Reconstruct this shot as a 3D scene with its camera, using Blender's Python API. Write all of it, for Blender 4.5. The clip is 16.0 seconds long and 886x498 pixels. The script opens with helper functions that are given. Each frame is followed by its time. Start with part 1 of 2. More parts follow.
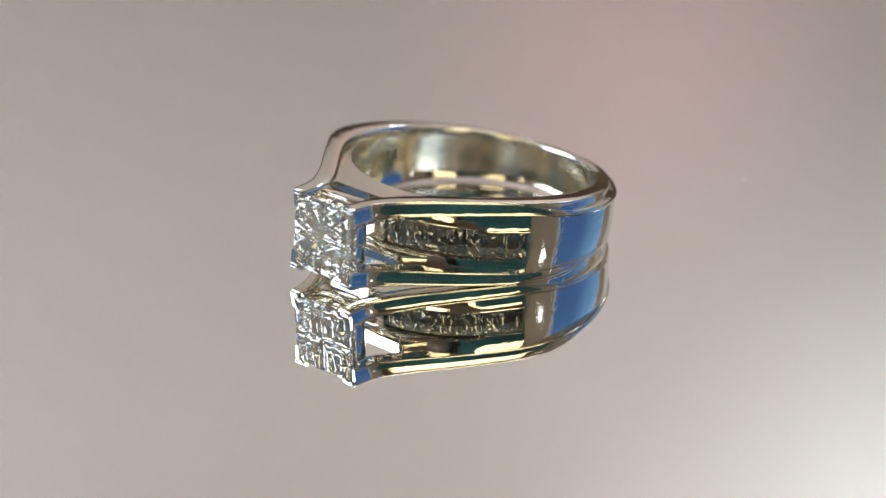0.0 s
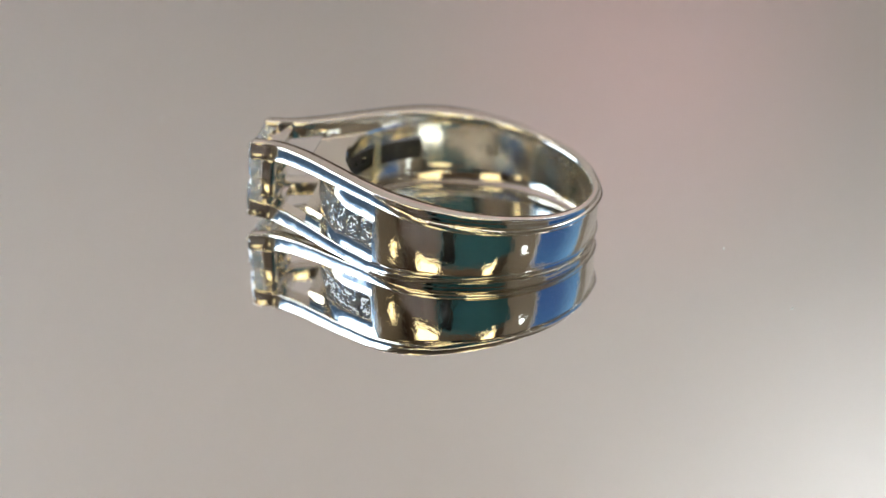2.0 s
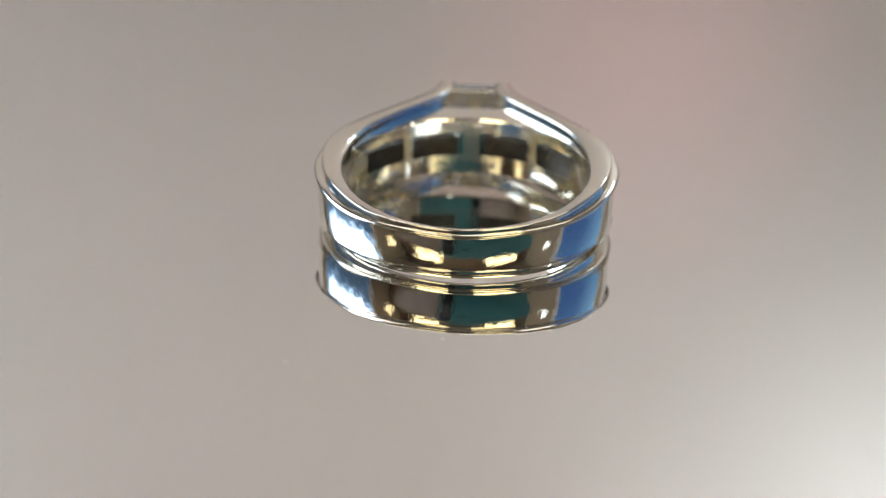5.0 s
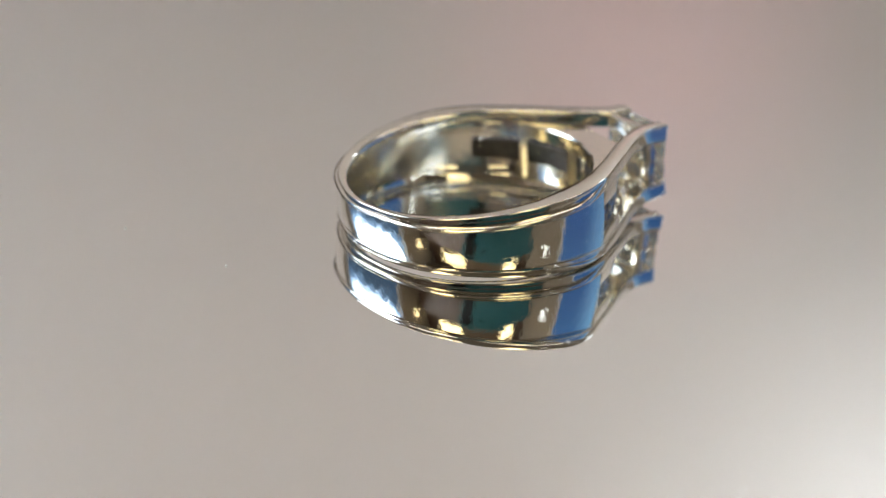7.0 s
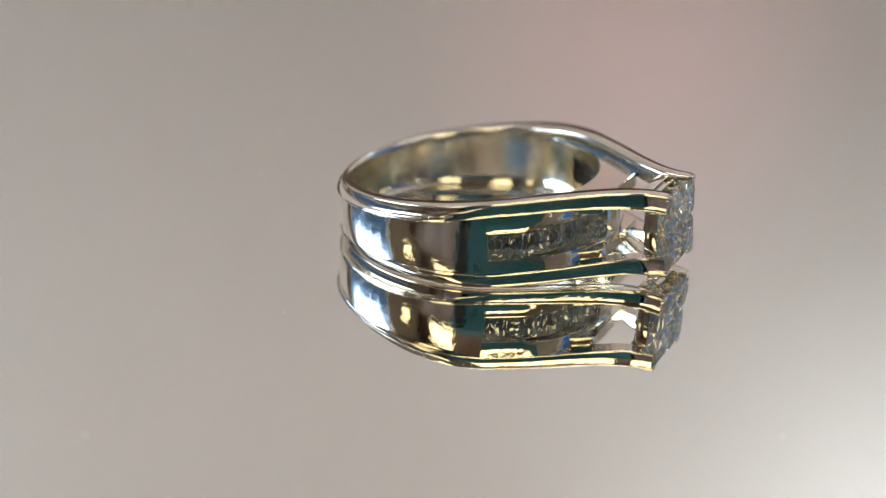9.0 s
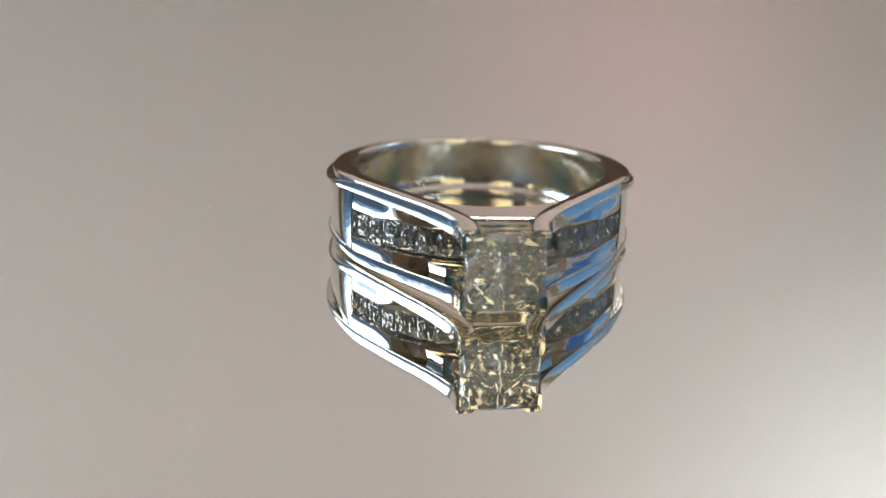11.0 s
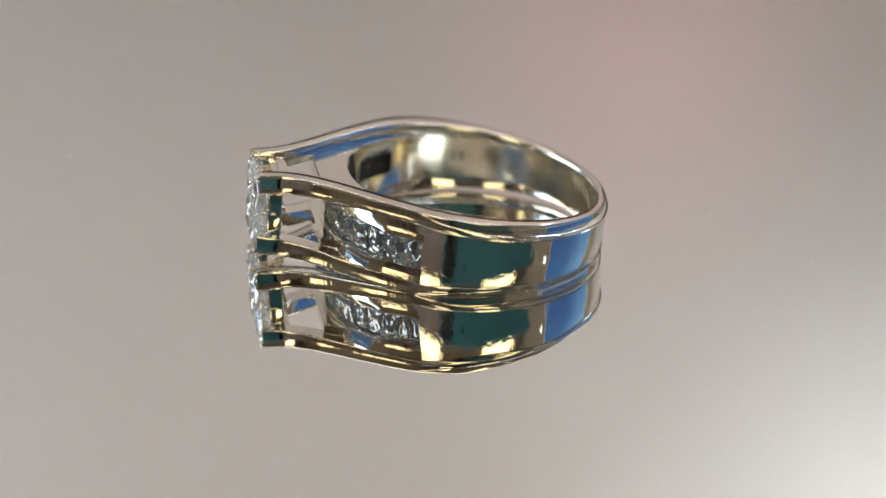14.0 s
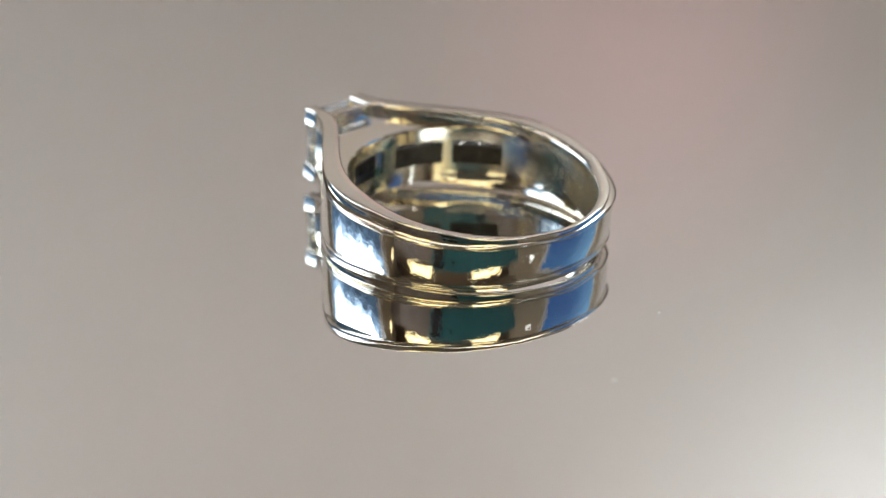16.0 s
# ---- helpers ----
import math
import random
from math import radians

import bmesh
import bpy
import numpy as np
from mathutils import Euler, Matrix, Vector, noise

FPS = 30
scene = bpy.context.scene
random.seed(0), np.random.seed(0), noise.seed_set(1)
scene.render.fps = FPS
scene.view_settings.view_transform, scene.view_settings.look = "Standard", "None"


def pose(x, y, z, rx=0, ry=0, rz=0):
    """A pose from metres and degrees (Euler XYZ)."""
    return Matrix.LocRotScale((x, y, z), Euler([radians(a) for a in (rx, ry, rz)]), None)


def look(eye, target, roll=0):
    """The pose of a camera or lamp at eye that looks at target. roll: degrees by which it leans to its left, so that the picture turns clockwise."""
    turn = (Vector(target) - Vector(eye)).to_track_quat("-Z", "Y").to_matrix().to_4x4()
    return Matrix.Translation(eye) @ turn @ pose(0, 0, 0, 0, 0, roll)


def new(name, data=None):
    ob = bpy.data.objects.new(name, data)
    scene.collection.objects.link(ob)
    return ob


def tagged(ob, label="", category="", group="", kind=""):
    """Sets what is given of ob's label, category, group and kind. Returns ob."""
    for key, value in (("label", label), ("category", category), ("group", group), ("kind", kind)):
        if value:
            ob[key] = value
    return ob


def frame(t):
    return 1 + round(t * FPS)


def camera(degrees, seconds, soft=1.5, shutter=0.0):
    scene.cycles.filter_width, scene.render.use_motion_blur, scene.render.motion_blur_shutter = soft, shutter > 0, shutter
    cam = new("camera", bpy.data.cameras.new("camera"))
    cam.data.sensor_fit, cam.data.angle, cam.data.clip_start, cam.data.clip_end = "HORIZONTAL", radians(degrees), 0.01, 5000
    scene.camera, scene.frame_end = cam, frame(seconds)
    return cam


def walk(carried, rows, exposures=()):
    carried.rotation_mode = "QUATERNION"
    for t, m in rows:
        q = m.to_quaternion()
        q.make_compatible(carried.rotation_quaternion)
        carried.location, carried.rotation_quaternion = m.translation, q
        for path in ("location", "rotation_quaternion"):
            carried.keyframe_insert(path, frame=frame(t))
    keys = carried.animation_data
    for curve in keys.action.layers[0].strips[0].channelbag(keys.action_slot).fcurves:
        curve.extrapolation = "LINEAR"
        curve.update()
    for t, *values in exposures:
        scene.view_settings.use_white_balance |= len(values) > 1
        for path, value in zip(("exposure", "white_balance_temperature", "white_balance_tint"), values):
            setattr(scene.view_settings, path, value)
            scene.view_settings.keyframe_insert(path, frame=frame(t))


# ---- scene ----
# The camera: a phone held low beside a mirror turntable, 10 cm from the ring.
FOV = 32.55
EYE = (0.0, -0.09545, 0.04182)
cam = camera(FOV, 16.0, soft=1.2)
VIEW = look(EYE, (0, 0, 0), 1.758)
walk(cam, [(0.0, VIEW), (16.0, VIEW)], exposures=[(0.0, -0.72), (1.0, -0.71), (3.0, -0.84), (4.2, -0.82), (7.0, -0.75), (11.5, -0.78), (13.0, -0.70), (15.0, -0.86), (16.0, -0.86)])
cam.data.dof.use_dof = True
cam.data.dof.focus_distance = 0.099
cam.data.dof.aperture_fstop = 25.0

# ring on the turntable: seconds, x and y in mm, turn in degrees
RING = [
    (0.0, 1.87, 4.40, -129.73), (0.5, 1.82, 4.14, -143.95), (1.0, 1.76, 3.89, -158.13),
    (1.5, 1.67, 3.81, -172.25), (2.0, 1.55, 3.99, -186.72), (2.5, 1.56, 4.12, -201.46),
    (3.0, 1.46, 3.83, -216.17), (3.5, 1.47, 3.54, -230.54), (4.0, 1.44, 3.58, -244.40),
    (4.5, 1.44, 3.67, -258.36), (5.0, 1.46, 3.71, -272.69), (5.5, 1.48, 3.64, -287.29),
    (6.0, 1.54, 3.55, -301.68), (6.5, 1.66, 3.84, -316.08), (7.0, 1.83, 4.23, -330.32),
    (7.5, 1.96, 4.25, -344.12), (8.0, 2.04, 4.13, -357.95), (8.5, 2.11, 4.00, -372.04),
    (9.0, 2.20, 3.88, -386.50), (9.5, 2.31, 3.85, -401.60), (10.0, 2.38, 3.78, -416.20),
    (10.5, 2.39, 3.60, -430.37), (11.0, 2.34, 3.35, -444.30), (11.5, 2.23, 3.08, -458.03),
    (12.0, 2.09, 2.79, -471.61), (12.5, 2.04, 2.56, -485.60), (13.0, 1.99, 2.48, -499.75),
    (13.5, 1.92, 2.44, -513.83), (14.0, 1.76, 2.36, -527.47), (14.5, 1.75, 2.28, -541.27),
    (15.0, 1.74, 2.16, -556.34), (15.5, 1.77, 2.06, -571.49), (16.0, 1.84, 2.08, -585.79),
]
TILT, LEAN, MID = 3.610, -0.781, 2.589      # lean of the ring along and across (deg) and height of its middle (mm)

# ---- light ----
scene.cycles.max_bounces = 32
scene.cycles.glossy_bounces = 24
scene.cycles.transmission_bounces = 24
world = bpy.data.worlds.new("world")
scene.world = world
world.use_nodes = True
world.node_tree.nodes["Background"].inputs[0].default_value = (0.55, 0.65, 0.8, 1)
world.node_tree.nodes["Background"].inputs[1].default_value = 0.6


# ---- materials ----
def material(name, color=(0.8, 0.8, 0.8), rough=0.5, metal=0.0, **more):
    m = bpy.data.materials.new(name)
    m.use_nodes = True
    b = m.node_tree.nodes["Principled BSDF"]
    b.inputs["Base Color"].default_value = (*color, 1)
    b.inputs["Roughness"].default_value = rough
    b.inputs["Metallic"].default_value = metal
    for k, v in more.items():
        b.inputs[k.replace("_", " ")].default_value = v
    return m


def nodes_of(m):
    return m.node_tree.nodes, m.node_tree.links, m.node_tree.nodes["Principled BSDF"]


def grain(m, scale, amount, bump=0.0, distance=0.001, stretch=(1, 1, 1), color2=None, rough=None, speck=0.4):
    """Variation of colour, gloss and relief at two scales."""
    ns, ln, b = nodes_of(m)
    co = ns.new("ShaderNodeTexCoord")
    mp = ns.new("ShaderNodeMapping")
    mp.inputs["Scale"].default_value = stretch
    ln.new(co.outputs["Object"], mp.inputs[0])
    big, fine = ns.new("ShaderNodeTexNoise"), ns.new("ShaderNodeTexNoise")
    for n, s in ((big, scale), (fine, scale * 9)):
        n.inputs["Scale"].default_value = s
        n.inputs["Detail"].default_value = 4
        ln.new(mp.outputs[0], n.inputs["Vector"])
    add = ns.new("ShaderNodeMath")
    add.operation = "MULTIPLY_ADD"
    add.inputs[1].default_value = speck
    ln.new(fine.outputs[0], add.inputs[0])
    ln.new(big.outputs[0], add.inputs[2])
    base = b.inputs["Base Color"].default_value[:3]
    if amount:
        ramp = ns.new("ShaderNodeValToRGB")
        lo = color2 or tuple(c * (1 - amount) for c in base)
        ramp.color_ramp.elements[0].position, ramp.color_ramp.elements[1].position = 0.45, 0.95
        ramp.color_ramp.elements[0].color = (*lo, 1)
        ramp.color_ramp.elements[1].color = (*base, 1)
        ln.new(add.outputs[0], ramp.inputs[0])
        ln.new(ramp.outputs[0], b.inputs["Base Color"])
    if rough:
        mr = ns.new("ShaderNodeMapRange")
        mr.inputs[1].default_value, mr.inputs[2].default_value = 0.4, 1.0
        mr.inputs[3].default_value, mr.inputs[4].default_value = rough
        ln.new(add.outputs[0], mr.inputs[0])
        ln.new(mr.outputs[0], b.inputs["Roughness"])
    if bump:
        bp = ns.new("ShaderNodeBump")
        bp.inputs["Strength"].default_value = bump
        bp.inputs["Distance"].default_value = distance
        ln.new(add.outputs[0], bp.inputs["Height"])
        ln.new(bp.outputs[0], b.inputs["Normal"])
    return m


def glow(name, color, strength):
    m = material(name, (0, 0, 0), 0.6)
    b = m.node_tree.nodes["Principled BSDF"]
    b.inputs["Emission Color"].default_value = (*color, 1)
    b.inputs["Emission Strength"].default_value = strength
    return m


GOLD = grain(material("polished_white_gold", (0.88, 0.84, 0.76), 0.03, 1.0), 260, 0.05, 1.0, 0.000012, rough=(0.015, 0.06), speck=1.0)
GOLD_IN = grain(material("brushed_white_gold", (0.87, 0.82, 0.70), 0.14, 1.0), 200, 0.06, 0.10, 0.00002, stretch=(1, 1, 0.3), rough=(0.12, 0.19))
# Unpolished seat metal, with the shade behind the stones put into its colour.
SEAT = grain(material("seat_gold_with_shade", (0.10, 0.09, 0.08), 0.45, 1.0), 900, 0.5, 0.4, 0.00004)
STAMP = material("stamped_mark", (0.30, 0.27, 0.22), 0.35, 1.0)
DIAMOND = material("diamond", (0.93, 0.965, 1.0), 0.0, 0.0, IOR=2.42, Transmission_Weight=1.0)
MIRROR = grain(material("mirror_glass", (0.93, 0.93, 0.92), 0.0, 1.0), 14, 0.02)
RIM = grain(material("black_plastic", (0.02, 0.02, 0.022), 0.4), 60, 0.3, 0.1, 0.0003)
TABLE = grain(material("pale_laminate", (0.62, 0.56, 0.49), 0.35), 6, 0.12, 0.05, 0.0005)
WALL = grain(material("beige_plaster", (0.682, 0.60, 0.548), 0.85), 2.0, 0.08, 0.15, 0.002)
# Beige plaster taken darker: the side walls' weak light is in the colour.
DIM_WALL = grain(material("dimmed_plaster", (0.30, 0.25, 0.20), 0.85), 2.0, 0.1, 0.15, 0.002)
CEIL = grain(material("brown_ceiling_paint", (0.19, 0.155, 0.12), 0.9), 2.5, 0.05, 0.1, 0.002)
FLOOR = grain(material("brown_carpet", (0.16, 0.12, 0.09), 0.95), 8, 0.4, 0.4, 0.004)
WOOD = grain(material("dark_stained_wood", (0.115, 0.062, 0.034), 0.45), 5, 0.5, 0.15, 0.001, stretch=(1, 1, 6))
TEAL = grain(material("teal_silicone", (0.010, 0.10, 0.118), 0.5), 40, 0.15, 0.05, 0.0002)
BLACK = material("black_glass", (0.008, 0.008, 0.01), 0.08)
WHITE = grain(material("white_frame_paint", (0.78, 0.77, 0.74), 0.4), 9, 0.06)
DUST = material("dust", (0.75, 0.72, 0.68), 0.9)
WARM = glow("warm_lamp_glass", (1.0, 0.84, 0.48), 4.6)
TOPWARM = glow("warm_ceiling_glass", (1.0, 0.84, 0.48), 8.0)
BRIGHT = glow("bright_lamp_glass", (1.0, 0.94, 0.83), 88.0)
# Glow of the added fill lamps over the north wall.
FILL = glow("fill_lamp_glass", (1.0, 0.89, 0.775), 9.6)
SOFT = glow("frosted_lamp_glass", (0.78, 0.91, 1.0), 62.0)
DAY = glow("bright_daylight", (0.74, 0.87, 1.0), 7.0)
BLUE = glow("blue_dusk_sky", (0.05, 0.21, 0.64), 0.9)


def chain(m):
    """Short forms for the nodes of a glowing sky: a map range and a product."""
    ns, ln, b = nodes_of(m)

    def ranged(value, lo, hi, to_lo=0.0, to_hi=1.0):
        n = ns.new("ShaderNodeMapRange")
        n.interpolation_type = "SMOOTHSTEP"
        for i, v in enumerate((lo, hi, to_lo, to_hi)):
            n.inputs[i + 1].default_value = v
        ln.new(value, n.inputs[0])
        return n.outputs[0]

    def math_of(kind, x, y):
        n = ns.new("ShaderNodeMath")
        n.operation = kind
        for i, v in enumerate((x, y)):
            if isinstance(v, float):
                n.inputs[i].default_value = v
            else:
                ln.new(v, n.inputs[i])
        return n.outputs[0]

    def coloured(value, low, high):
        n = ns.new("ShaderNodeValToRGB")
        n.color_ramp.elements[0].color, n.color_ramp.elements[1].color = (*low, 1), (*high, 1)
        ln.new(value, n.inputs[0])
        ln.new(n.outputs[0], b.inputs["Emission Color"])

    co, sp, nz = (ns.new("ShaderNode" + k) for k in ("TexCoord", "SeparateXYZ", "TexNoise"))
    ln.new(co.outputs["Object"], sp.inputs[0])
    ln.new(co.outputs["Object"], nz.inputs["Vector"])
    return ranged, math_of, coloured, sp, nz, lambda v: ln.new(v, b.inputs["Emission Strength"])


def dusk(m):
    """A deep blue sky, paler upwards and to the north."""
    ranged, math_of, coloured, sp, nz, strength = chain(m)
    nz.inputs["Scale"].default_value, nz.inputs["Detail"].default_value = 0.9, 1
    pale = math_of("ADD", math_of("MULTIPLY", ranged(sp.outputs[1], 0.0, 1.2), 0.75), math_of("MULTIPLY", ranged(sp.outputs[2], 0.5, 1.5), 0.35))
    pale = math_of("MULTIPLY", pale, ranged(nz.outputs[0], 0.25, 0.7, 0.6, 1.0))
    coloured(pale, (0.045, 0.19, 0.60), (0.24, 0.52, 0.86))
    strength(ranged(pale, 0.0, 1.0, 0.75, 1.35))


def daylight(m):
    """A sky that brightens upwards from bluish shade to glare in its middle, with cloud."""
    ranged, math_of, coloured, sp, nz, strength = chain(m)
    nz.inputs["Scale"].default_value, nz.inputs["Detail"].default_value = 5.0, 9
    cloud = math_of("MULTIPLY", nz.outputs[0], 0.9)
    up = ranged(math_of("ADD", sp.outputs[2], cloud), 1.05, 2.0)
    side = math_of("ADD", sp.outputs[1], math_of("MULTIPLY", nz.outputs[0], 0.5))
    middle = math_of("MULTIPLY", ranged(side, -0.50, 0.15), ranged(side, 1.75, 1.10))
    glare = math_of("MULTIPLY", up, middle)
    coloured(ranged(glare, 0.0, 0.6), (0.16, 0.31, 0.56), (0.84, 0.93, 1.0))
    strength(math_of("ADD", 0.5, math_of("MULTIPLY", math_of("POWER", glare, 1.3), 38.0)))


dusk(BLUE)
daylight(DAY)
PANE = material("window_glass", (1, 1, 1), 0.0, 0.0, IOR=1.04, Transmission_Weight=1.0)


# ---- building helpers ----
def part(name, bm, mat, parent=None, label="", sharp=None, smooth=False):
    me = bpy.data.meshes.new(name)
    bmesh.ops.recalc_face_normals(bm, faces=bm.faces)
    bm.to_mesh(me)
    bm.free()
    me.materials.append(mat)
    if smooth or sharp:
        for f in me.polygons:
            f.use_smooth = True
    if sharp:
        me.set_sharp_from_angle(angle=radians(sharp))
    ob = new(name, me)
    if parent:
        ob.parent = parent
    if label:
        tagged(ob, label)
    return ob


def add_box(bm, lo, hi, bevel=0.0, seg=2, m=None):
    r = bmesh.ops.create_cube(bm, size=1.0)
    vs = r["verts"]
    for v in vs:
        v.co = Vector([lo[i] + (v.co[i] + 0.5) * (hi[i] - lo[i]) for i in range(3)])
    if m:
        bmesh.ops.transform(bm, matrix=m, verts=vs)
    if bevel:
        es = list({e for v in vs for e in v.link_edges})
        bmesh.ops.bevel(bm, geom=es, offset=bevel, segments=seg, affect="EDGES", profile=0.5)


def box(name, lo, hi, mat, parent=None, label="", bevel=0.0, seg=2, m=None):
    bm = bmesh.new()
    add_box(bm, lo, hi, bevel, seg, m)
    return part(name, bm, mat, parent, label, sharp=40 if bevel else None)


def thing(name, label, category, group="", kind="", at=None):
    ob = new(name)
    ob.empty_display_size = 0.01
    if at is not None:
        ob.matrix_basis = at
    return tagged(ob, label, category, group, kind)


def lathe(bm, profile, n=48, center=(0, 0, 0)):
    """A body of turning from (radius, height) pairs."""
    rings = []
    for r, z in profile:
        if r < 1e-9:
            rings.append([bm.verts.new((center[0], center[1], center[2] + z))])
        else:
            rings.append([bm.verts.new((center[0] + r * math.cos(2 * math.pi * i / n), center[1] + r * math.sin(2 * math.pi * i / n), center[2] + z)) for i in range(n)])
    for a, b in zip(rings, rings[1:]):
        for i in range(n):
            j = (i + 1) % n
            if len(a) == 1:
                bm.faces.new((a[0], b[i], b[j]))
            elif len(b) == 1:
                bm.faces.new((a[i], a[j], b[0]))
            else:
                bm.faces.new((a[i], a[j], b[j], b[i]))


# ---- the room ----
X, Y0, Y1, LOW, TOP = 1.6, -1.6, 1.6, -0.74, 1.7


def wall(name, lo, hi, hole=None, axis=0, mat=WALL, label="beige plastered wall of the shop"):
    """A wall slab; hole: (a0, a1, z0, z1) along the wall and up."""
    bm = bmesh.new()
    if hole:
        a0, a1, z0, z1 = hole
        k = 1 - axis
        pieces = [(lo[k], a0, lo[2], hi[2]), (a1, hi[k], lo[2], hi[2]), (a0, a1, lo[2], z0), (a0, a1, z1, hi[2])]
        for p0, p1, q0, q1 in pieces:
            l, h = list(lo), list(hi)
            l[k], h[k], l[2], h[2] = p0, p1, q0, q1
            add_box(bm, l, h)
    else:
        add_box(bm, lo, hi)
    return tagged(part(name, bm, mat), label, "wall", kind="structure")


WIN = (-0.64, 1.32, 0.12, 1.58)
WIN2 = (-0.56, 1.10, 0.06, 1.30)
wall("wall_north", (-X, Y1, LOW), (X, Y1 + 0.12, TOP))
wall("wall_south", (-X, Y0 - 0.12, LOW), (X, Y0, TOP), mat=WOOD, label="dark wood-panelled wall of the shop")
wall("wall_west", (-X - 0.12, Y0 - 0.12, LOW), (-X, Y1 + 0.12, TOP), WIN, mat=DIM_WALL, label="plastered wall of the shop, darkened for its dim light")
wall("wall_east", (X, Y0 - 0.12, LOW), (X + 0.12, Y1 + 0.12, TOP), WIN2, mat=DIM_WALL, label="plastered wall of the shop, darkened for its dim light")
tagged(box("floor", (-X - 0.12, Y0 - 0.12, LOW - 0.05), (X + 0.12, Y1 + 0.12, LOW), FLOOR), "brown carpeted shop floor", "floor", kind="structure")
tagged(box("ceiling", (-X - 0.12, Y0 - 0.12, TOP), (X + 0.12, Y1 + 0.12, TOP + 0.1), CEIL), "brown painted ceiling", "ceiling", kind="structure")


def window(name, x, span, sky, label):
    """A window in an outer wall, with frame, panes and the light beyond."""
    a0, a1, z0, z1 = span
    s = 1 if x > 0 else -1
    w = thing(name, label, "window", kind="structure")
    bm = bmesh.new()
    t = 0.045
    xa, xb = sorted((x + s * 0.03, x + s * 0.085))
    for l, h in (((xa, a0, z0), (xb, a0 + t, z1)), ((xa, a1 - t, z0), (xb, a1, z1)), ((xa, a0 + t, z0), (xb, a1 - t, z0 + t)), ((xa, a0 + t, z1 - t), (xb, a1 - t, z1))):
        add_box(bm, l, h, 0.004)
    part("window_frame", bm, WHITE, w, sharp=40)
    box("pane", (x + s * 0.055 - 0.003, a0 + t, z0 + t), (x + s * 0.055 + 0.003, a1 - t, z1 - t), PANE, w).visible_shadow = False
    xa, xb = sorted((x - s * 0.03, x + s * 0.03))
    box("window_sill", (xa, a0 - 0.03, z0 - 0.025), (xb, a1 + 0.03, z0 - 0.002), WHITE, w, bevel=0.005)
    xa, xb = sorted((x + s * 0.32, x + s * 0.34))
    tagged(box("backdrop", (xa, a0 - 0.35, z0 - 0.35), (xb, a1 + 0.35, z1 + 0.35), sky), "plain glowing sky outside the window", "sky", kind="structure")


window("window_1", -X, WIN, DAY, "bright daylit window with a white frame")
window("window_2", X, WIN2, BLUE, "window with a blue dusk sky and white frame")


def ceiling_light(x, y, w, d, mat, tone):
    c = thing("ceiling_light", tone + " rectangular ceiling light with a white frame, added out of view", "ceiling light", "ceiling lights", at=pose(x, y, TOP))
    bm = bmesh.new()
    t = 0.02
    for l, h in (((-w, -d, -0.03), (w, -d + t, 0)), ((-w, d - t, -0.03), (w, d, 0)), ((-w, -d + t, -0.03), (-w + t, d - t, 0)), ((w - t, -d + t, -0.03), (w, d - t, 0))):
        add_box(bm, l, h, 0.002)
    part("frame", bm, WHITE, c, sharp=40)
    box("diffuser", (-w + t, -d + t, -0.022), (w - t, d - t, -0.012), mat, c)


for lx, ly in ((0.0, 0.05), (-0.5, 0.25), (0.5, 0.25), (-0.95, -0.1), (0.95, -0.1), (-0.25, -0.45), (0.3, -0.4), (-1.2, -0.6), (1.2, -0.6)):
    ceiling_light(lx, ly, 0.045, 0.045, BRIGHT, "small bright")
# Two fill lamps, added out of view to lift the north wall.
for lx, ly, lw, ld in ((-0.42, 0.72, 0.25, 0.13), (0.39, 0.72, 0.44, 0.13)):
    ceiling_light(lx, ly, lw, ld, FILL, "white")
for lx, ly, lw, ld in ((0.55, -0.75, 0.26, 0.22), (-0.55, -0.75, 0.26, 0.22)):
    ceiling_light(lx, ly, lw, ld, TOPWARM, "soft warm")


def wall_light(at, w, h, mat, label):
    """A flat lit panel with a brass frame; its face looks along its own -y."""
    c = thing("wall_light", label, "wall light", "wall lights", at=at)
    t = 0.018
    bm = bmesh.new()
    for l, k in (((-w, -0.05, -h), (w, 0, -h + t)), ((-w, -0.05, h - t), (w, 0, h)), ((-w, -0.05, -h + t), (-w + t, 0, h - t)), ((w - t, -0.05, -h + t), (w, 0, h - t))):
        add_box(bm, l, k, 0.003)
    part("frame", bm, STAMP, c, sharp=40)
    box("diffuser", (-w + t, -0.04, -h + t), (w - t, -0.03, h - t), mat, c)


wall_light(pose(0.80, Y0, 1.17, 0, 0, 180), 0.38, 0.24, WARM, "wide warm lit wall panel in a brass frame")
wall_light(pose(-0.80, Y0, 1.17, 0, 0, 180), 0.32, 0.22, WARM, "wide warm lit wall panel in a brass frame")
wall_light(pose(-X, -1.12, 0.92, 0, 0, 90), 0.10, 0.14, WARM, "small warm lit wall panel in a brass frame")
wall_light(pose(X, -0.88, 0.86, 0, 0, -90), 0.045, 0.08, SOFT, "small bright wall panel in a brass frame")


def wall_fill_lamp():
    # Added lamp beyond the view; its falloff brightens the wall's right side.
    c = thing("wall_fill_lamp", "frosted globe lamp on a brass arm, added to brighten the wall", "wall lamp", at=pose(0.76, Y1, 1.20))
    bm = bmesh.new()
    lathe(bm, [(0, 0.09), (0.045, 0.078), (0.078, 0.045), (0.09, 0), (0.078, -0.045), (0.045, -0.078), (0, -0.09)], 32, (0, -0.30, 0))
    part("shade", bm, SOFT, c, smooth=True)
    box("arm", (-0.012, -0.22, -0.012), (0.012, 0.0, 0.012), STAMP, c, bevel=0.004)


wall_fill_lamp()


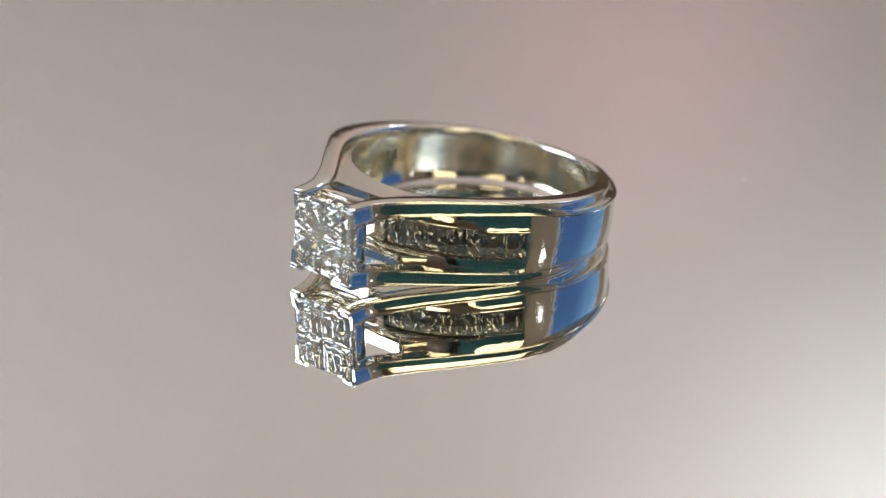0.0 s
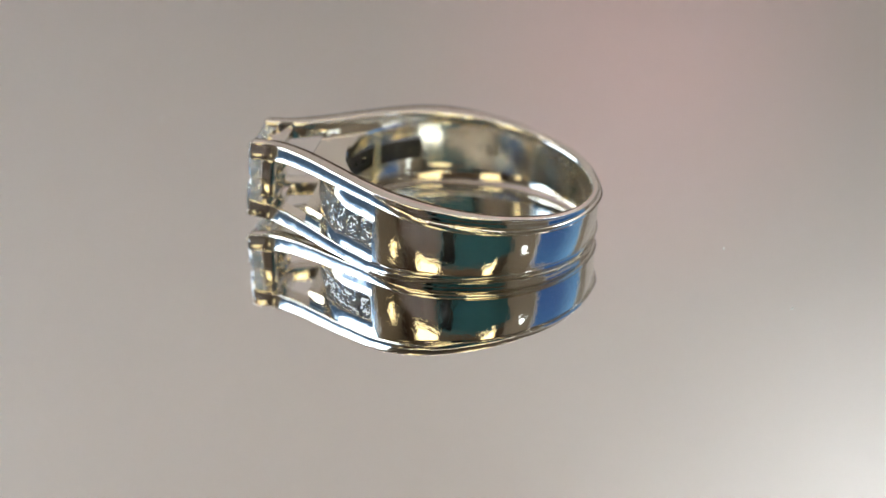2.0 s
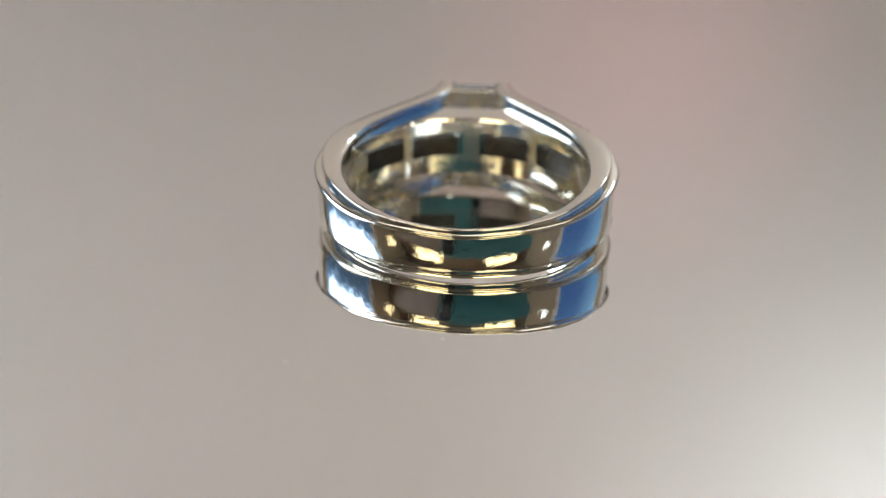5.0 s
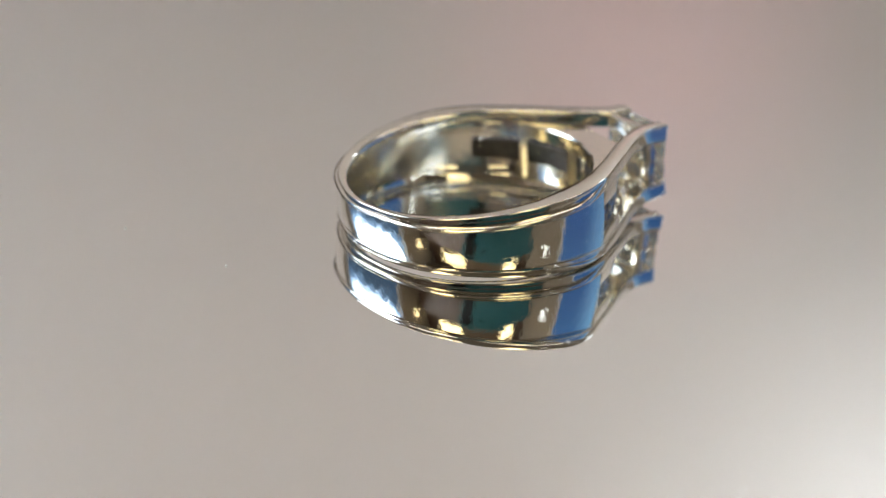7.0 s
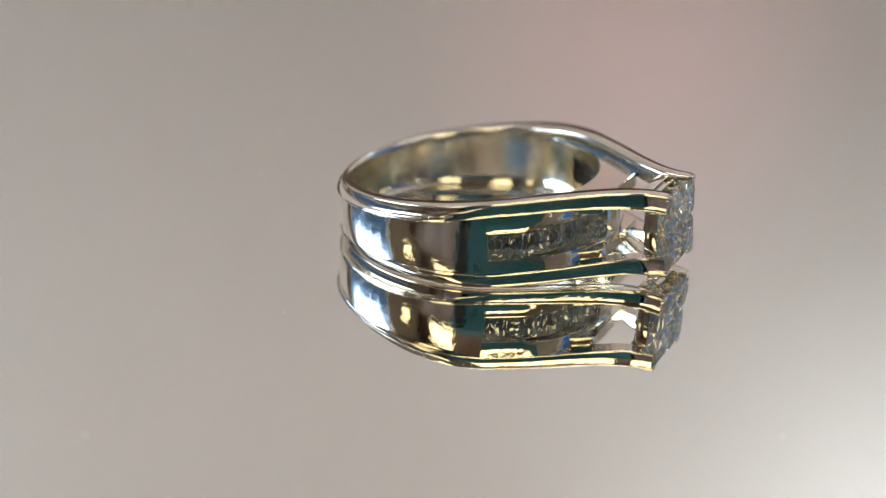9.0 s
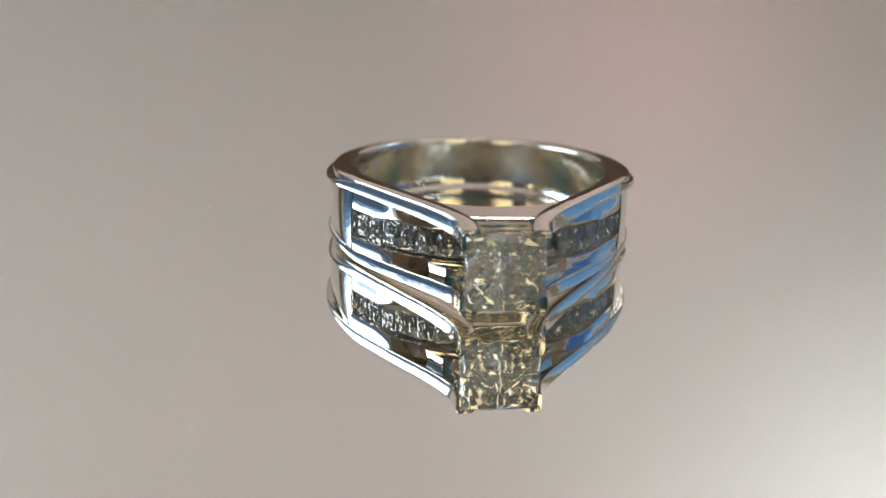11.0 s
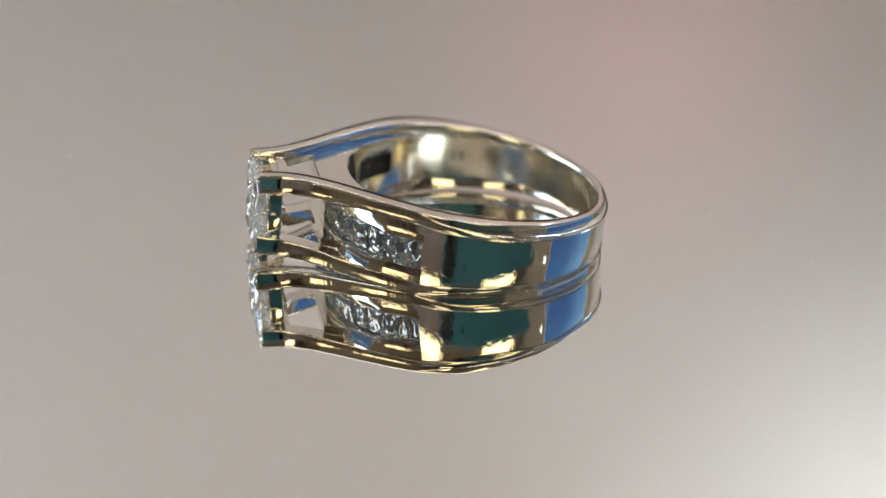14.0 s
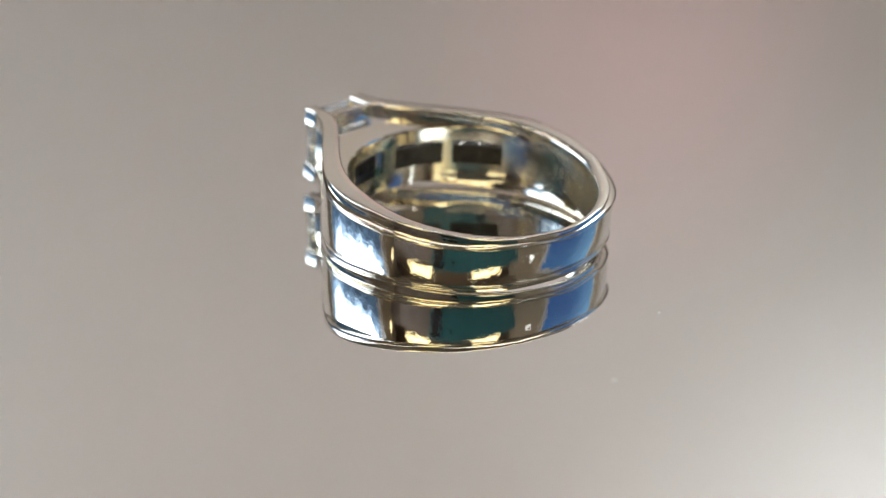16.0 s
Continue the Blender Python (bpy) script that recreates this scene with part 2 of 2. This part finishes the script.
def picture():
    """A made-up frameless canvas; the mirror's blurred pink patch is painted into it."""
    m = material("pink_blur_canvas", (0.682, 0.60, 0.548), 0.9)
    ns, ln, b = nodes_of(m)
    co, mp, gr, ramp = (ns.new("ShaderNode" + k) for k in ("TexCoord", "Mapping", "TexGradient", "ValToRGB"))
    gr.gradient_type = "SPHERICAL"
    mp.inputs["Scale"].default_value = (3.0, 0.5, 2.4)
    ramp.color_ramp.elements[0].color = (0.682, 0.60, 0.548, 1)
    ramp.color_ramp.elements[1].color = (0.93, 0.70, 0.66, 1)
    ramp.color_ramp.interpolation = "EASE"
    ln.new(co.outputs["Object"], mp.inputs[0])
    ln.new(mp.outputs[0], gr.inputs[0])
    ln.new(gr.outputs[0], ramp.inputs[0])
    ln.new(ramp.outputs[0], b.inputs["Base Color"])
    c = thing("picture", "made-up beige canvas painted with the mirror's blurred pink patch", "picture", at=pose(0.22, Y1 - 0.008, 0.42))
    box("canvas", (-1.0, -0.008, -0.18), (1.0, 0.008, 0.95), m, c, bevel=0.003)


picture()


def cabinet(name, lo, hi, doors, face, label):
    """A wooden cabinet; face: -1 the doors look to -y, 1 to +y."""
    c = thing(name, label, "cabinet", at=pose((lo[0] + hi[0]) / 2, (lo[1] + hi[1]) / 2, lo[2]))
    w, d, h = (hi[0] - lo[0]) / 2, (hi[1] - lo[1]) / 2, hi[2] - lo[2]
    box("body", (-w, -d, 0), (w, d, h), WOOD, c, bevel=0.004)
    for i in range(doors):
        a, b = -w + 0.01 + i * (2 * w - 0.02) / doors, -w + 0.01 + (i + 1) * (2 * w - 0.02) / doors
        ys = sorted((face * d, face * (d + 0.018)))
        dr = box("door", (a + 0.004, ys[0], 0.06), (b - 0.004, ys[1], h - 0.03), WOOD, c, bevel=0.004)
        ys = sorted((face * (d + 0.018), face * (d + 0.04)))
        box("handle", (b - 0.05, ys[0], h * 0.45), (b - 0.035, ys[1], h * 0.6), STAMP, dr, bevel=0.004)


cabinet("sideboard", (-1.2, 1.22, LOW), (1.2, 1.58, 0.262), 4, -1, "long low dark wooden sideboard against the wall")
cabinet("tall_cabinet", (-1.55, -1.6, LOW), (-0.18, -1.25, 0.72), 3, 1, "tall dark-stained wooden cabinet against the wall")


def table():
    t = thing("table", "pale laminate table under the turntable", "table", at=pose(0, 0.05, LOW))
    z = -LOW - 0.016
    box("tabletop", (-0.6, -0.4, z - 0.03), (0.6, 0.4, z), TABLE, t, bevel=0.004)
    for x in (-0.55, 0.55):
        for y in (-0.35, 0.35):
            box("leg", (x - 0.025, y - 0.025, 0), (x + 0.025, y + 0.025, z - 0.03), TABLE, t, bevel=0.003)


table()


def turntable():
    t = thing("turntable", "round mirror-topped turntable with a black rim", "turntable", at=pose(0.0017, 0.0044, -0.016))
    bm = bmesh.new()
    lathe(bm, [(0, 0.016), (0.098, 0.016), (0.0985, 0.0155), (0.0985, 0.013), (0, 0.013)], 128)
    part("mirror", bm, MIRROR, t, "clean mirror glass disc", sharp=30)
    bm = bmesh.new()
    lathe(bm, [(0, 0.0128), (0.100, 0.0128), (0.101, 0.0118), (0.101, 0.004), (0.097, 0.0), (0, 0)], 128)
    part("base", bm, RIM, t, sharp=30)
    bm = bmesh.new()
    for i in range(12):
        r, a = 0.018 + 0.06 * random.random(), random.uniform(0, 6.283)
        w, l = random.uniform(0.00004, 0.00009), random.uniform(0.00005, 0.00014)
        add_box(bm, (-w, -l, 0.016), (w, l, 0.016 + w), w * 0.4, 1, Matrix.Rotation(a, 4, "Z") @ Matrix.Translation((r, 0, 0)) @ Matrix.Rotation(random.uniform(0, 3), 4, "Z"))
    tagged(part("dust", bm, DUST, t, "a few pale specks of dust"), kind="stuff")
    return t


TURN = turntable()


def phone():
    """The phone that films, leaning on its long edge behind the turntable."""
    p = thing("smartphone", "smartphone in a teal case standing on its long edge", "phone", at=VIEW @ pose(0, 0, 0.0035))
    bm = bmesh.new()
    add_box(bm, (-0.031, -0.0455, 0.0), (0.108, 0.016, 0.010), 0.004, 3)
    part("case", bm, TEAL, p, sharp=40)
    bm = bmesh.new()
    add_box(bm, (-0.0275, -0.041, -0.0008), (-0.0125, 0.0118, 0.001), 0.0006, 2)
    part("camera_strip", bm, BLACK, p, "black glass camera strip", sharp=40)
    bm = bmesh.new()
    lathe(bm, [(0, -0.0006), (0.0018, -0.0006), (0.0022, -0.0003), (0.0022, 0.001), (0, 0.001)], 32)
    part("camera_lens", bm, BLACK, p, "small round black camera lens", sharp=40)


phone()


# ---- the ring (mm, head along +x, axis along z) ----
S = 0.001
RI = 8.55


def half(x):
    return 2.5800 + 0.07320 * x - (0.004017 if x > 0 else 0.001900) * x * x


OUT = [(-9.40, 0.0), (-9.05, 2.4), (-8.2, 5.0), (-6.6, 7.45), (-4.1, 9.35), (-1.5, 10.35), (1.0, 10.62), (3.2, 10.18), (5.1, 9.1), (7.0, 7.65), (8.8, 6.2), (10.5, 4.78), (12.0, 3.68), (13.4, 2.95), (14.92, 2.72)]


def curve(pts, n):
    """n points along a smooth line through pts."""
    p = [Vector(q) for q in pts]
    p = [Vector((p[1].x, -p[1].y)) if p[0].y == 0 else p[0] * 2 - p[1]] + p + [p[-1] * 2 - p[-2]]
    dense = []
    for i in range(1, len(p) - 2):
        for j in range(24):
            t = j / 24
            a, b, c, d = p[i - 1:i + 3]
            dense.append(0.5 * ((2 * b) + (c - a) * t + (2 * a - 5 * b + 4 * c - d) * t * t + (3 * b - a - 3 * c + d) * t ** 3))
    dense.append(p[-2])
    return resample(dense, n)


def resample(dense, n):
    acc = [0.0]
    for a, b in zip(dense, dense[1:]):
        acc.append(acc[-1] + (b - a).length)
    out, k = [], 0
    for i in range(n):
        want = acc[-1] * i / (n - 1)
        while k < len(acc) - 2 and acc[k + 1] < want:
            k += 1
        f = (want - acc[k]) / max(acc[k + 1] - acc[k], 1e-9)
        out.append(dense[k].lerp(dense[k + 1], f))
    return out


def wall_radius(th):
    """Outer radius of the band between the rails, by the angle from the head in degrees."""
    u = min(max((180 - th) / 115, 0), 1)
    return min(9.2 + 1.5 * (u * u * (3 - 2 * u)), 10.36 - 0.10 * min(max((th - 60) / 30, 0), 1), edge_radius(th) - 0.06)


def rail_height(x):
    u = min(max((x + 9.4) / 24.4, 0), 1)
    return 0.62 + 0.33 * u + 0.36 * u ** 4 + 0.28 * max(0, 1 - ((x + 1.6) / 7.0) ** 2)


IN = [(1.0, 8.49), (3.0, 8.14), (5.0, 7.32), (7.0, 5.98), (8.6, 4.70), (10.0, 3.55), (11.3, 2.58), (12.6, 1.88), (13.8, 1.58), (14.92, 1.55)]
NOTCH = 10.7


def arm_line():
    """Inner edge of the rail, from the finger hole out to the head."""
    line = [q for q in curve(IN, 200)]
    line[0] = Vector(IN[0])
    return line


def rail(sign, ring):
    """The flat top or bottom lip: a teardrop rail round the finger hole, running out to two arms at the head."""
    n = 170
    outer = curve(OUT, n)
    a0 = math.atan2(IN[0][1], IN[0][0])
    inner = [Vector((RI * math.cos(a), RI * math.sin(a))) for a in np.linspace(math.pi, a0, 300)] + arm_line()[1:]
    inner = resample(inner, n)
    bm = bmesh.new()
    for side in (1, -1):
        secs = []
        for p, q in zip(outer, inner):
            d = (p - q).normalized()
            u = min(max((p.x + 9.4) / 24.4, 0), 1)
            c = 0.06 + 0.18 * min(1, max(0, -3 - p.x) / 3) + 0.52 * max(0, 1 - ((p.x + 1.6) / 7.0) ** 2)
            h, top = rail_height(p.x), half(p.x)
            if sign < 0 and p.x < 0:
                low = 0.093 * (p.x / 9.4) ** 2
                h, top = h + low, top + low
            if sign < 0:
                p = p - d * 0.25 * max(0, 1 - ((p.x + 1.0) / 8.0) ** 2)
            dep = min(0.56, c * 1.3, h - 0.36)
            prof = [(q, h), (q, 0.32), (q + d * 0.05, 0.17), (q + d * 0.14, 0.06), (q + d * 0.28, 0.0)]
            prof += [(p - d * (c + 0.12), 0.0), (p - d * (c + 0.04), 0.03), (p - d * c, 0.10), (p - d * c * 0.92, dep), (p - d * c * 0.5, dep + 0.02), (p - d * c * 0.15, dep + 0.06), (p, dep + 0.16)]
            prof += [(p + d * 0.02, (dep + h) / 2), (p, h - 0.15), (p - d * 0.04, h - 0.06), (p - d * 0.13, h), (p - d * 0.3, h)]
            secs.append([bm.verts.new((v.x * S, side * v.y * S, sign * (top - z) * S)) for v, z in prof])
        m = len(secs[0])
        for a, b in zip(secs, secs[1:]):
            for j in range(m):
                k = (j + 1) % m
                bm.faces.new((a[j], a[k], b[k], b[j]))
        bm.faces.new(secs[-1])
    bmesh.ops.remove_doubles(bm, verts=bm.verts, dist=1e-7)
    return part("rail", bm, GOLD, ring, sharp=48)


def shoulder_plate(sign, ring):
    """The sunk plate between the two arms, from the finger hole to the open notch behind the head."""
    line = [q for q in arm_line() if q.x <= NOTCH]
    line = [q + Vector((0.12, 0.16)) for q in resample(line, 60)]
    a0, a1 = math.atan2(IN[0][1], IN[0][0]), math.asin(line[-1].y / RI) * 0.9
    arc = [Vector((RI * math.cos(a), RI * math.sin(a))) for a in np.linspace(a0, a1, 60)]
    k = 21
    arc += [Vector((RI * math.cos(a), RI * math.sin(a))) for a in np.linspace(a1, -a1, k)[1:-1]]
    y = line[-1].y
    line += [Vector((NOTCH + 0.12, y * (1 - 2 * i / (k - 1)))) for i in range(1, k - 1)]
    mirrored = lambda ps: [Vector((q.x, -q.y)) for q in reversed(ps[:60])]
    arc, line = arc + mirrored(arc), line + mirrored(line)
    bm = bmesh.new()
    secs = []
    for a, b in zip(arc, line):
        za, zb = half(a.x), half(b.x)
        d = (b - a).normalized() * min(0.12, (b - a).length * 0.3)
        prof = [(a, za - 1.65), (a, za - 0.84), (a + d, za - 0.72), (b - d * 0.6, zb - 0.72), (b, zb - 0.79), (b, zb - 1.65)]
        secs.append([bm.verts.new((v.x * S, v.y * S, sign * z * S)) for v, z in prof])
    for a, b in zip(secs, secs[1:]):
        for j in range(6):
            bm.faces.new((a[j], a[(j + 1) % 6], b[(j + 1) % 6], b[j]))
    bm.faces.new(secs[0])
    bm.faces.new(secs[-1])
    return part("shoulder_plate", bm, GOLD, ring, sharp=40)


EDGE = [(math.degrees(math.atan2(q.y, q.x)), q.length) for q in curve(OUT, 400)][::-1]


def edge_radius(th):
    """Radius of the rails' outer edge at an angle from the head."""
    return float(np.interp(th, [e[0] for e in EDGE], [e[1] for e in EDGE]))


C0, C1 = 6.0, 60.4          # the channel, degrees from the head
STONES = 59.7                # where its row of stones ends


def channel(th):
    """Upper and lower edge of the channel: it steps a little wider past its plain end."""
    u = min(max((46 - th) / 5, 0), 1)
    u = u * u * (3 - 2 * u)
    return 0.81 + 0.16 * u, -1.02 - 0.07 * u


def band(ring):
    """The plain back of the band between the rails, slightly hollow outside, with closed ends at the channels."""
    bm = bmesh.new()
    n = 240
    secs = []
    for i in range(n + 1):
        th = C1 + (360 - 2 * C1) * i / n
        r = wall_radius(th if th <= 180 else 360 - th)
        a = radians(th)
        zt = half(r * math.cos(a)) - rail_height(r * math.cos(a)) + 0.05
        prof = [(RI, -zt), (r + 0.05, -zt)]
        for j in range(25):
            v = -1 + 2 * j / 24
            prof.append((r - 0.075 * v * v + 0.06, v * zt * 0.985))
        prof += [(r + 0.05, zt), (RI, zt)]
        secs.append([bm.verts.new((q * math.cos(a) * S, q * math.sin(a) * S, z * S)) for q, z in prof])
    m = len(secs[0])
    for a, b in zip(secs, secs[1:]):
        for j in range(m):
            k = (j + 1) % m
            bm.faces.new((a[j], a[k], b[k], b[j]))
    bm.faces.new(secs[0])
    bm.faces.new(secs[-1])
    return lined(part("band", bm, GOLD, ring, sharp=35))


def lined(ob):
    """Gives the faces of the finger hole their softer finish."""
    ob.data.materials.append(GOLD_IN)
    for f in ob.data.polygons:
        if math.hypot(f.center.x, f.center.y) < (RI + 0.02) * S:
            f.material_index = 1
    return ob


def shoulder(side, ring):
    """One shoulder: walls above and below the channel, the end bars, and the inner wall pierced by three openings."""
    bm = bmesh.new()
    n = 60

    def strip(z0, z1, r0, r1, t0, t1, k, flare=0.0, inner=False):
        """An arc-shaped bar; z0 or z1 of 9 reaches the rail, of 1 the edge of the opening, and less than 0.9 is a height."""
        secs = []
        for i in range(k + 1):
            th = t0 + (t1 - t0) * i / k
            a = radians(th)
            rb = r1 if r1 else wall_radius(th)
            x = rb * math.cos(a)
            top = half(x) - rail_height(x) + 0.05
            edge = (1.15, -0.68) if inner else channel(th)
            zz = [math.copysign(top, z) if abs(z) > 5 else z if abs(z) < 0.9 else edge[0 if z > 0 else 1] for z in (z0, z1)]
            if flare:
                s = math.copysign(1, z1)
                rim = max(RI + 0.6, min(rb + flare, edge_radius(th) - 0.12))
                q = [(r0, zz[0]), (rb - 0.16, zz[0]), (rb - 0.04, zz[0] + s * 0.03), (rb, zz[0] + s * 0.12), (rb * 0.4 + 0.6 * rim, zz[0] * 0.35 + zz[1] * 0.65), (rim, zz[1]), (r0, zz[1])]
            else:
                q = [(r0, zz[0]), (rb, zz[0]), (rb, zz[1]), (r0, zz[1])]
            secs.append([bm.verts.new((r * math.cos(a) * S, side * r * math.sin(a) * S, z * S)) for r, z in q])
        m = len(secs[0])
        for a, b in zip(secs, secs[1:]):
            for j in range(m):
                bm.faces.new((a[j], a[(j + 1) % m], b[(j + 1) % m], b[j]))
        bm.faces.new(secs[0])
        bm.faces.new(secs[-1])

    for s in (1, -1):
        strip(s, 9 * s, RI + 0.5, 0, 0, C1, n, 0.12)
        strip(s, 9 * s, RI, RI + 0.5, 0, C1, n, inner=True)
    for t0, t1 in ((0, 4.0), (30.0, 35.0), (C1 - 0.6, C1)):
        strip(-1, 1, RI, RI + 0.5, t0, t1, 8, inner=True)
    strip(-1, 1, RI + 0.5, 0, 0, C0, 6)
    strip(-1, 1, RI + 0.5, 0, C1 - 0.6, C1, 2)
    ob = lined(part("shoulder", bm, GOLD, ring, sharp=35))
    # Added strip whose dark colour stands for shade inside the pierced openings.
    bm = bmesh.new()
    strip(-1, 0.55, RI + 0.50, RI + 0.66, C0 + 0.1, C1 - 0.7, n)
    part("shaded_seat", bm, SEAT, ring, "bed under the channel stones, darkened for the shade in the openings")
    return ob


def princess(bm, m, w, h, crown=0.28, deep=1.25):
    """A square brilliant: table, two steps of crown facets, girdle and a chevron pavilion. Looks to +z; mm."""
    def loop(fx, fz):
        pts = []
        for cx, cy in ((1, 1), (-1, 1), (-1, -1), (1, -1)):
            pts.append((cx * w / 2 * fx, cy * h / 2 * fx, fz))
        out = []
        for i in range(4):
            a, b = Vector(pts[i]), Vector(pts[(i + 1) % 4])
            out += [a, a.lerp(b, 0.5)]
        return out

    table = loop(0.52, crown)
    mid = [v * 1.0 for v in loop(0.83, crown * 0.55)]
    for i in range(0, 8, 2):
        mid[i] = Vector((mid[i].x * 0.97, mid[i].y * 0.97, crown * 0.62))
    gird, gird2 = loop(0.985, 0.03), loop(0.985, -0.06)
    pav = loop(0.64, -deep * 0.37)
    for i in range(1, 8, 2):
        pav[i] = Vector((pav[i].x * 0.86, pav[i].y * 0.86, -deep * 0.43))
    pav2 = loop(0.33, -deep * 0.69)
    for i in range(1, 8, 2):
        pav2[i] = Vector((pav2[i].x * 0.80, pav2[i].y * 0.80, -deep * 0.72))
    rings = [[bm.verts.new(m @ (v * S)) for v in l] for l in (table, mid, gird, gird2, pav, pav2)]
    tip = bm.verts.new(m @ (Vector((0, 0, -deep)) * S))
    top = bm.faces.new(rings[0])
    bmesh.ops.poke(bm, faces=[top], offset=-0.012 * w * S)
    for a, b in zip(rings, rings[1:]):
        for i in range(8):
            j = (i + 1) % 8
            if i % 2:
                bm.faces.new((a[i], a[j], b[i]))
                bm.faces.new((a[j], b[j], b[i]))
            else:
                bm.faces.new((a[i], a[j], b[j]))
                bm.faces.new((a[i], b[j], b[i]))
    for i in range(8):
        bm.faces.new((rings[-1][i], rings[-1][(i + 1) % 8], tip))
    for f in [f for f in bm.faces if len(f.verts) == 3 and f.calc_area() > 0.01 * S * S]:
        bmesh.ops.poke(bm, faces=[f], offset=random.choice((-1, -0.5, 0.5, 1)) * 0.16 * math.sqrt(f.calc_area()))


def frame_at(origin, out, up):
    """A matrix with z along out and y along up, at origin in mm."""
    z = Vector(out).normalized()
    x = Vector(up).cross(z).normalized()
    y = z.cross(x)
    m = Matrix((x, y, z)).transposed().to_4x4()
    m.translation = Vector(origin) * S
    return m


def stone(ring, origin, out, w, h, name, label, crown=0.28, deep=1.2):
    bm = bmesh.new()
    princess(bm, Matrix.Identity(4), w, h, crown, deep)
    ob = part(name, bm, DIAMOND, ring, label)
    ob.matrix_basis = frame_at(origin, out, (0, 0, 1))
    return ob


def diamond_ring():
    ring = thing("ring", "white gold diamond ring lying on the mirror turntable", "ring")
    rail(1, ring)
    rail(-1, ring)
    shoulder_plate(1, ring)
    shoulder_plate(-1, ring)
    band(ring)
    for side in (1, -1):
        shoulder(side, ring)
        k = 7
        for i in range(k):
            th = C0 + 0.2 + (STONES - C0 - 0.2) * (i + 0.5) / k
            a = radians(th)
            r = wall_radius(th) - 0.40
            w = (STONES - C0 - 0.2) / k * math.pi / 180 * r
            top, low = 0.84, -1.04
            tip = random.uniform(-0.03, 0.03)
            stone(ring, (r * math.cos(a), side * r * math.sin(a), (top + low) / 2), (math.cos(a), side * math.sin(a), tip), w * 0.985, top - low - 0.04, "side_diamond", "small square diamond set in the channel", 0.24, r - RI - 0.22)
    # head: four square stones, the frame that holds them and the claws
    for sy in (1, -1):
        for sz in (1, -1):
            stone(ring, (14.90, sy * 1.275, sz * 1.275), (1, random.uniform(-0.03, 0.03), random.uniform(-0.03, 0.03)), 2.50, 2.50, "centre_diamond", "square diamond of the four-stone head", 0.40, 1.12)
    for lo, hi in (((13.3, -2.35, 1.30), (14.1, 2.35, 1.75)), ((13.3, -2.35, -1.75), (14.1, 2.35, -1.30)), ((13.3, 1.75, -1.30), (14.25, 2.30, 1.30)), ((13.3, -2.30, -1.30), (14.25, -1.75, 1.30)),
                   ((13.0, -0.22, -1.30), (13.7, 0.22, 1.30)), ((13.0, -1.75, -0.22), (13.7, 1.75, 0.22))):
        bm = bmesh.new()
        add_box(bm, [v * S for v in lo], [v * S for v in hi], 0.12 * S)
        part("gallery_bar", bm, GOLD, ring, sharp=40)
    for lo, hi in (((13.7, -0.03, -2.48), (14.88, 0.03, 2.48)), ((13.7, 0.03, -0.03), (14.88, 2.48, 0.03)), ((13.7, -2.48, -0.03), (14.88, -0.03, 0.03))):
        bm = bmesh.new()
        add_box(bm, [v * S for v in lo], [v * S for v in hi], 0.012 * S)
        part("divider", bm, GOLD, ring, sharp=40)
    for sz in (1, -1):
        # a stepped bar closes the head behind the stones, above and below
        bm = bmesh.new()
        for deep, z0, z1 in ((14.35, 1.78, 2.24), (13.95, 2.24, 2.50), (13.55, 2.50, 2.70)):
            za, zb = sorted((sz * z0, sz * z1))
            add_box(bm, [v * S for v in (12.9, -1.62, za)], [v * S for v in (deep, 1.62, zb)], 0.06 * S)
        part("head_bar", bm, GOLD, ring, sharp=40)
    for sy in (1, -1):
        for sz in (1, -1):
            # a claw: a post at the corner with a flat tip folded over both edges of the stone
            bm = bmesh.new()
            y, z = sy * 2.55, sz * 2.55
            ya, yb = sorted((y + sy * 0.14, y - sy * 0.16))
            za, zb = sorted((z + sz * 0.14, z - sz * 0.16))
            add_box(bm, [v * S for v in (13.6, ya, za)], [v * S for v in (15.05, yb, zb)], 0.07 * S, 3)
            ya, yb = sorted((y + sy * 0.12, y - sy * 0.62))
            add_box(bm, [v * S for v in (14.90, ya, za)], [v * S for v in (15.12, yb, zb)], 0.07 * S, 3)
            part("claw", bm, GOLD, ring, sharp=60)
    # stamped marks inside the band
    bm = bmesh.new()
    for i, (w, h) in enumerate(((0.16, 0.8), (0.42, 0.75), (0.40, 0.8), (0.16, 0.35))):
        a = radians(270 - i * 4.2)
        add_box(bm, (-w / 2 * S, -h / 2 * S, -0.02 * S), (w / 2 * S, h / 2 * S, 0.02 * S), 0, 2, frame_at((RI * math.cos(a), RI * math.sin(a), 0.25), (-math.cos(a), -math.sin(a), 0), (0, 0, 1)))
    part("stamp", bm, STAMP, ring, "small stamped marks inside the band")
    return ring


RING_OB = diamond_ring()


def motions():
    walk(RING_OB, [(t, pose(x * S, y * S, MID * S, LEAN, -TILT, a)) for t, x, y, a in RING])
    walk(TURN, [(t, pose(0.0017, 0.0044, -0.016, 0, 0, a)) for t, x, y, a in RING])


motions()
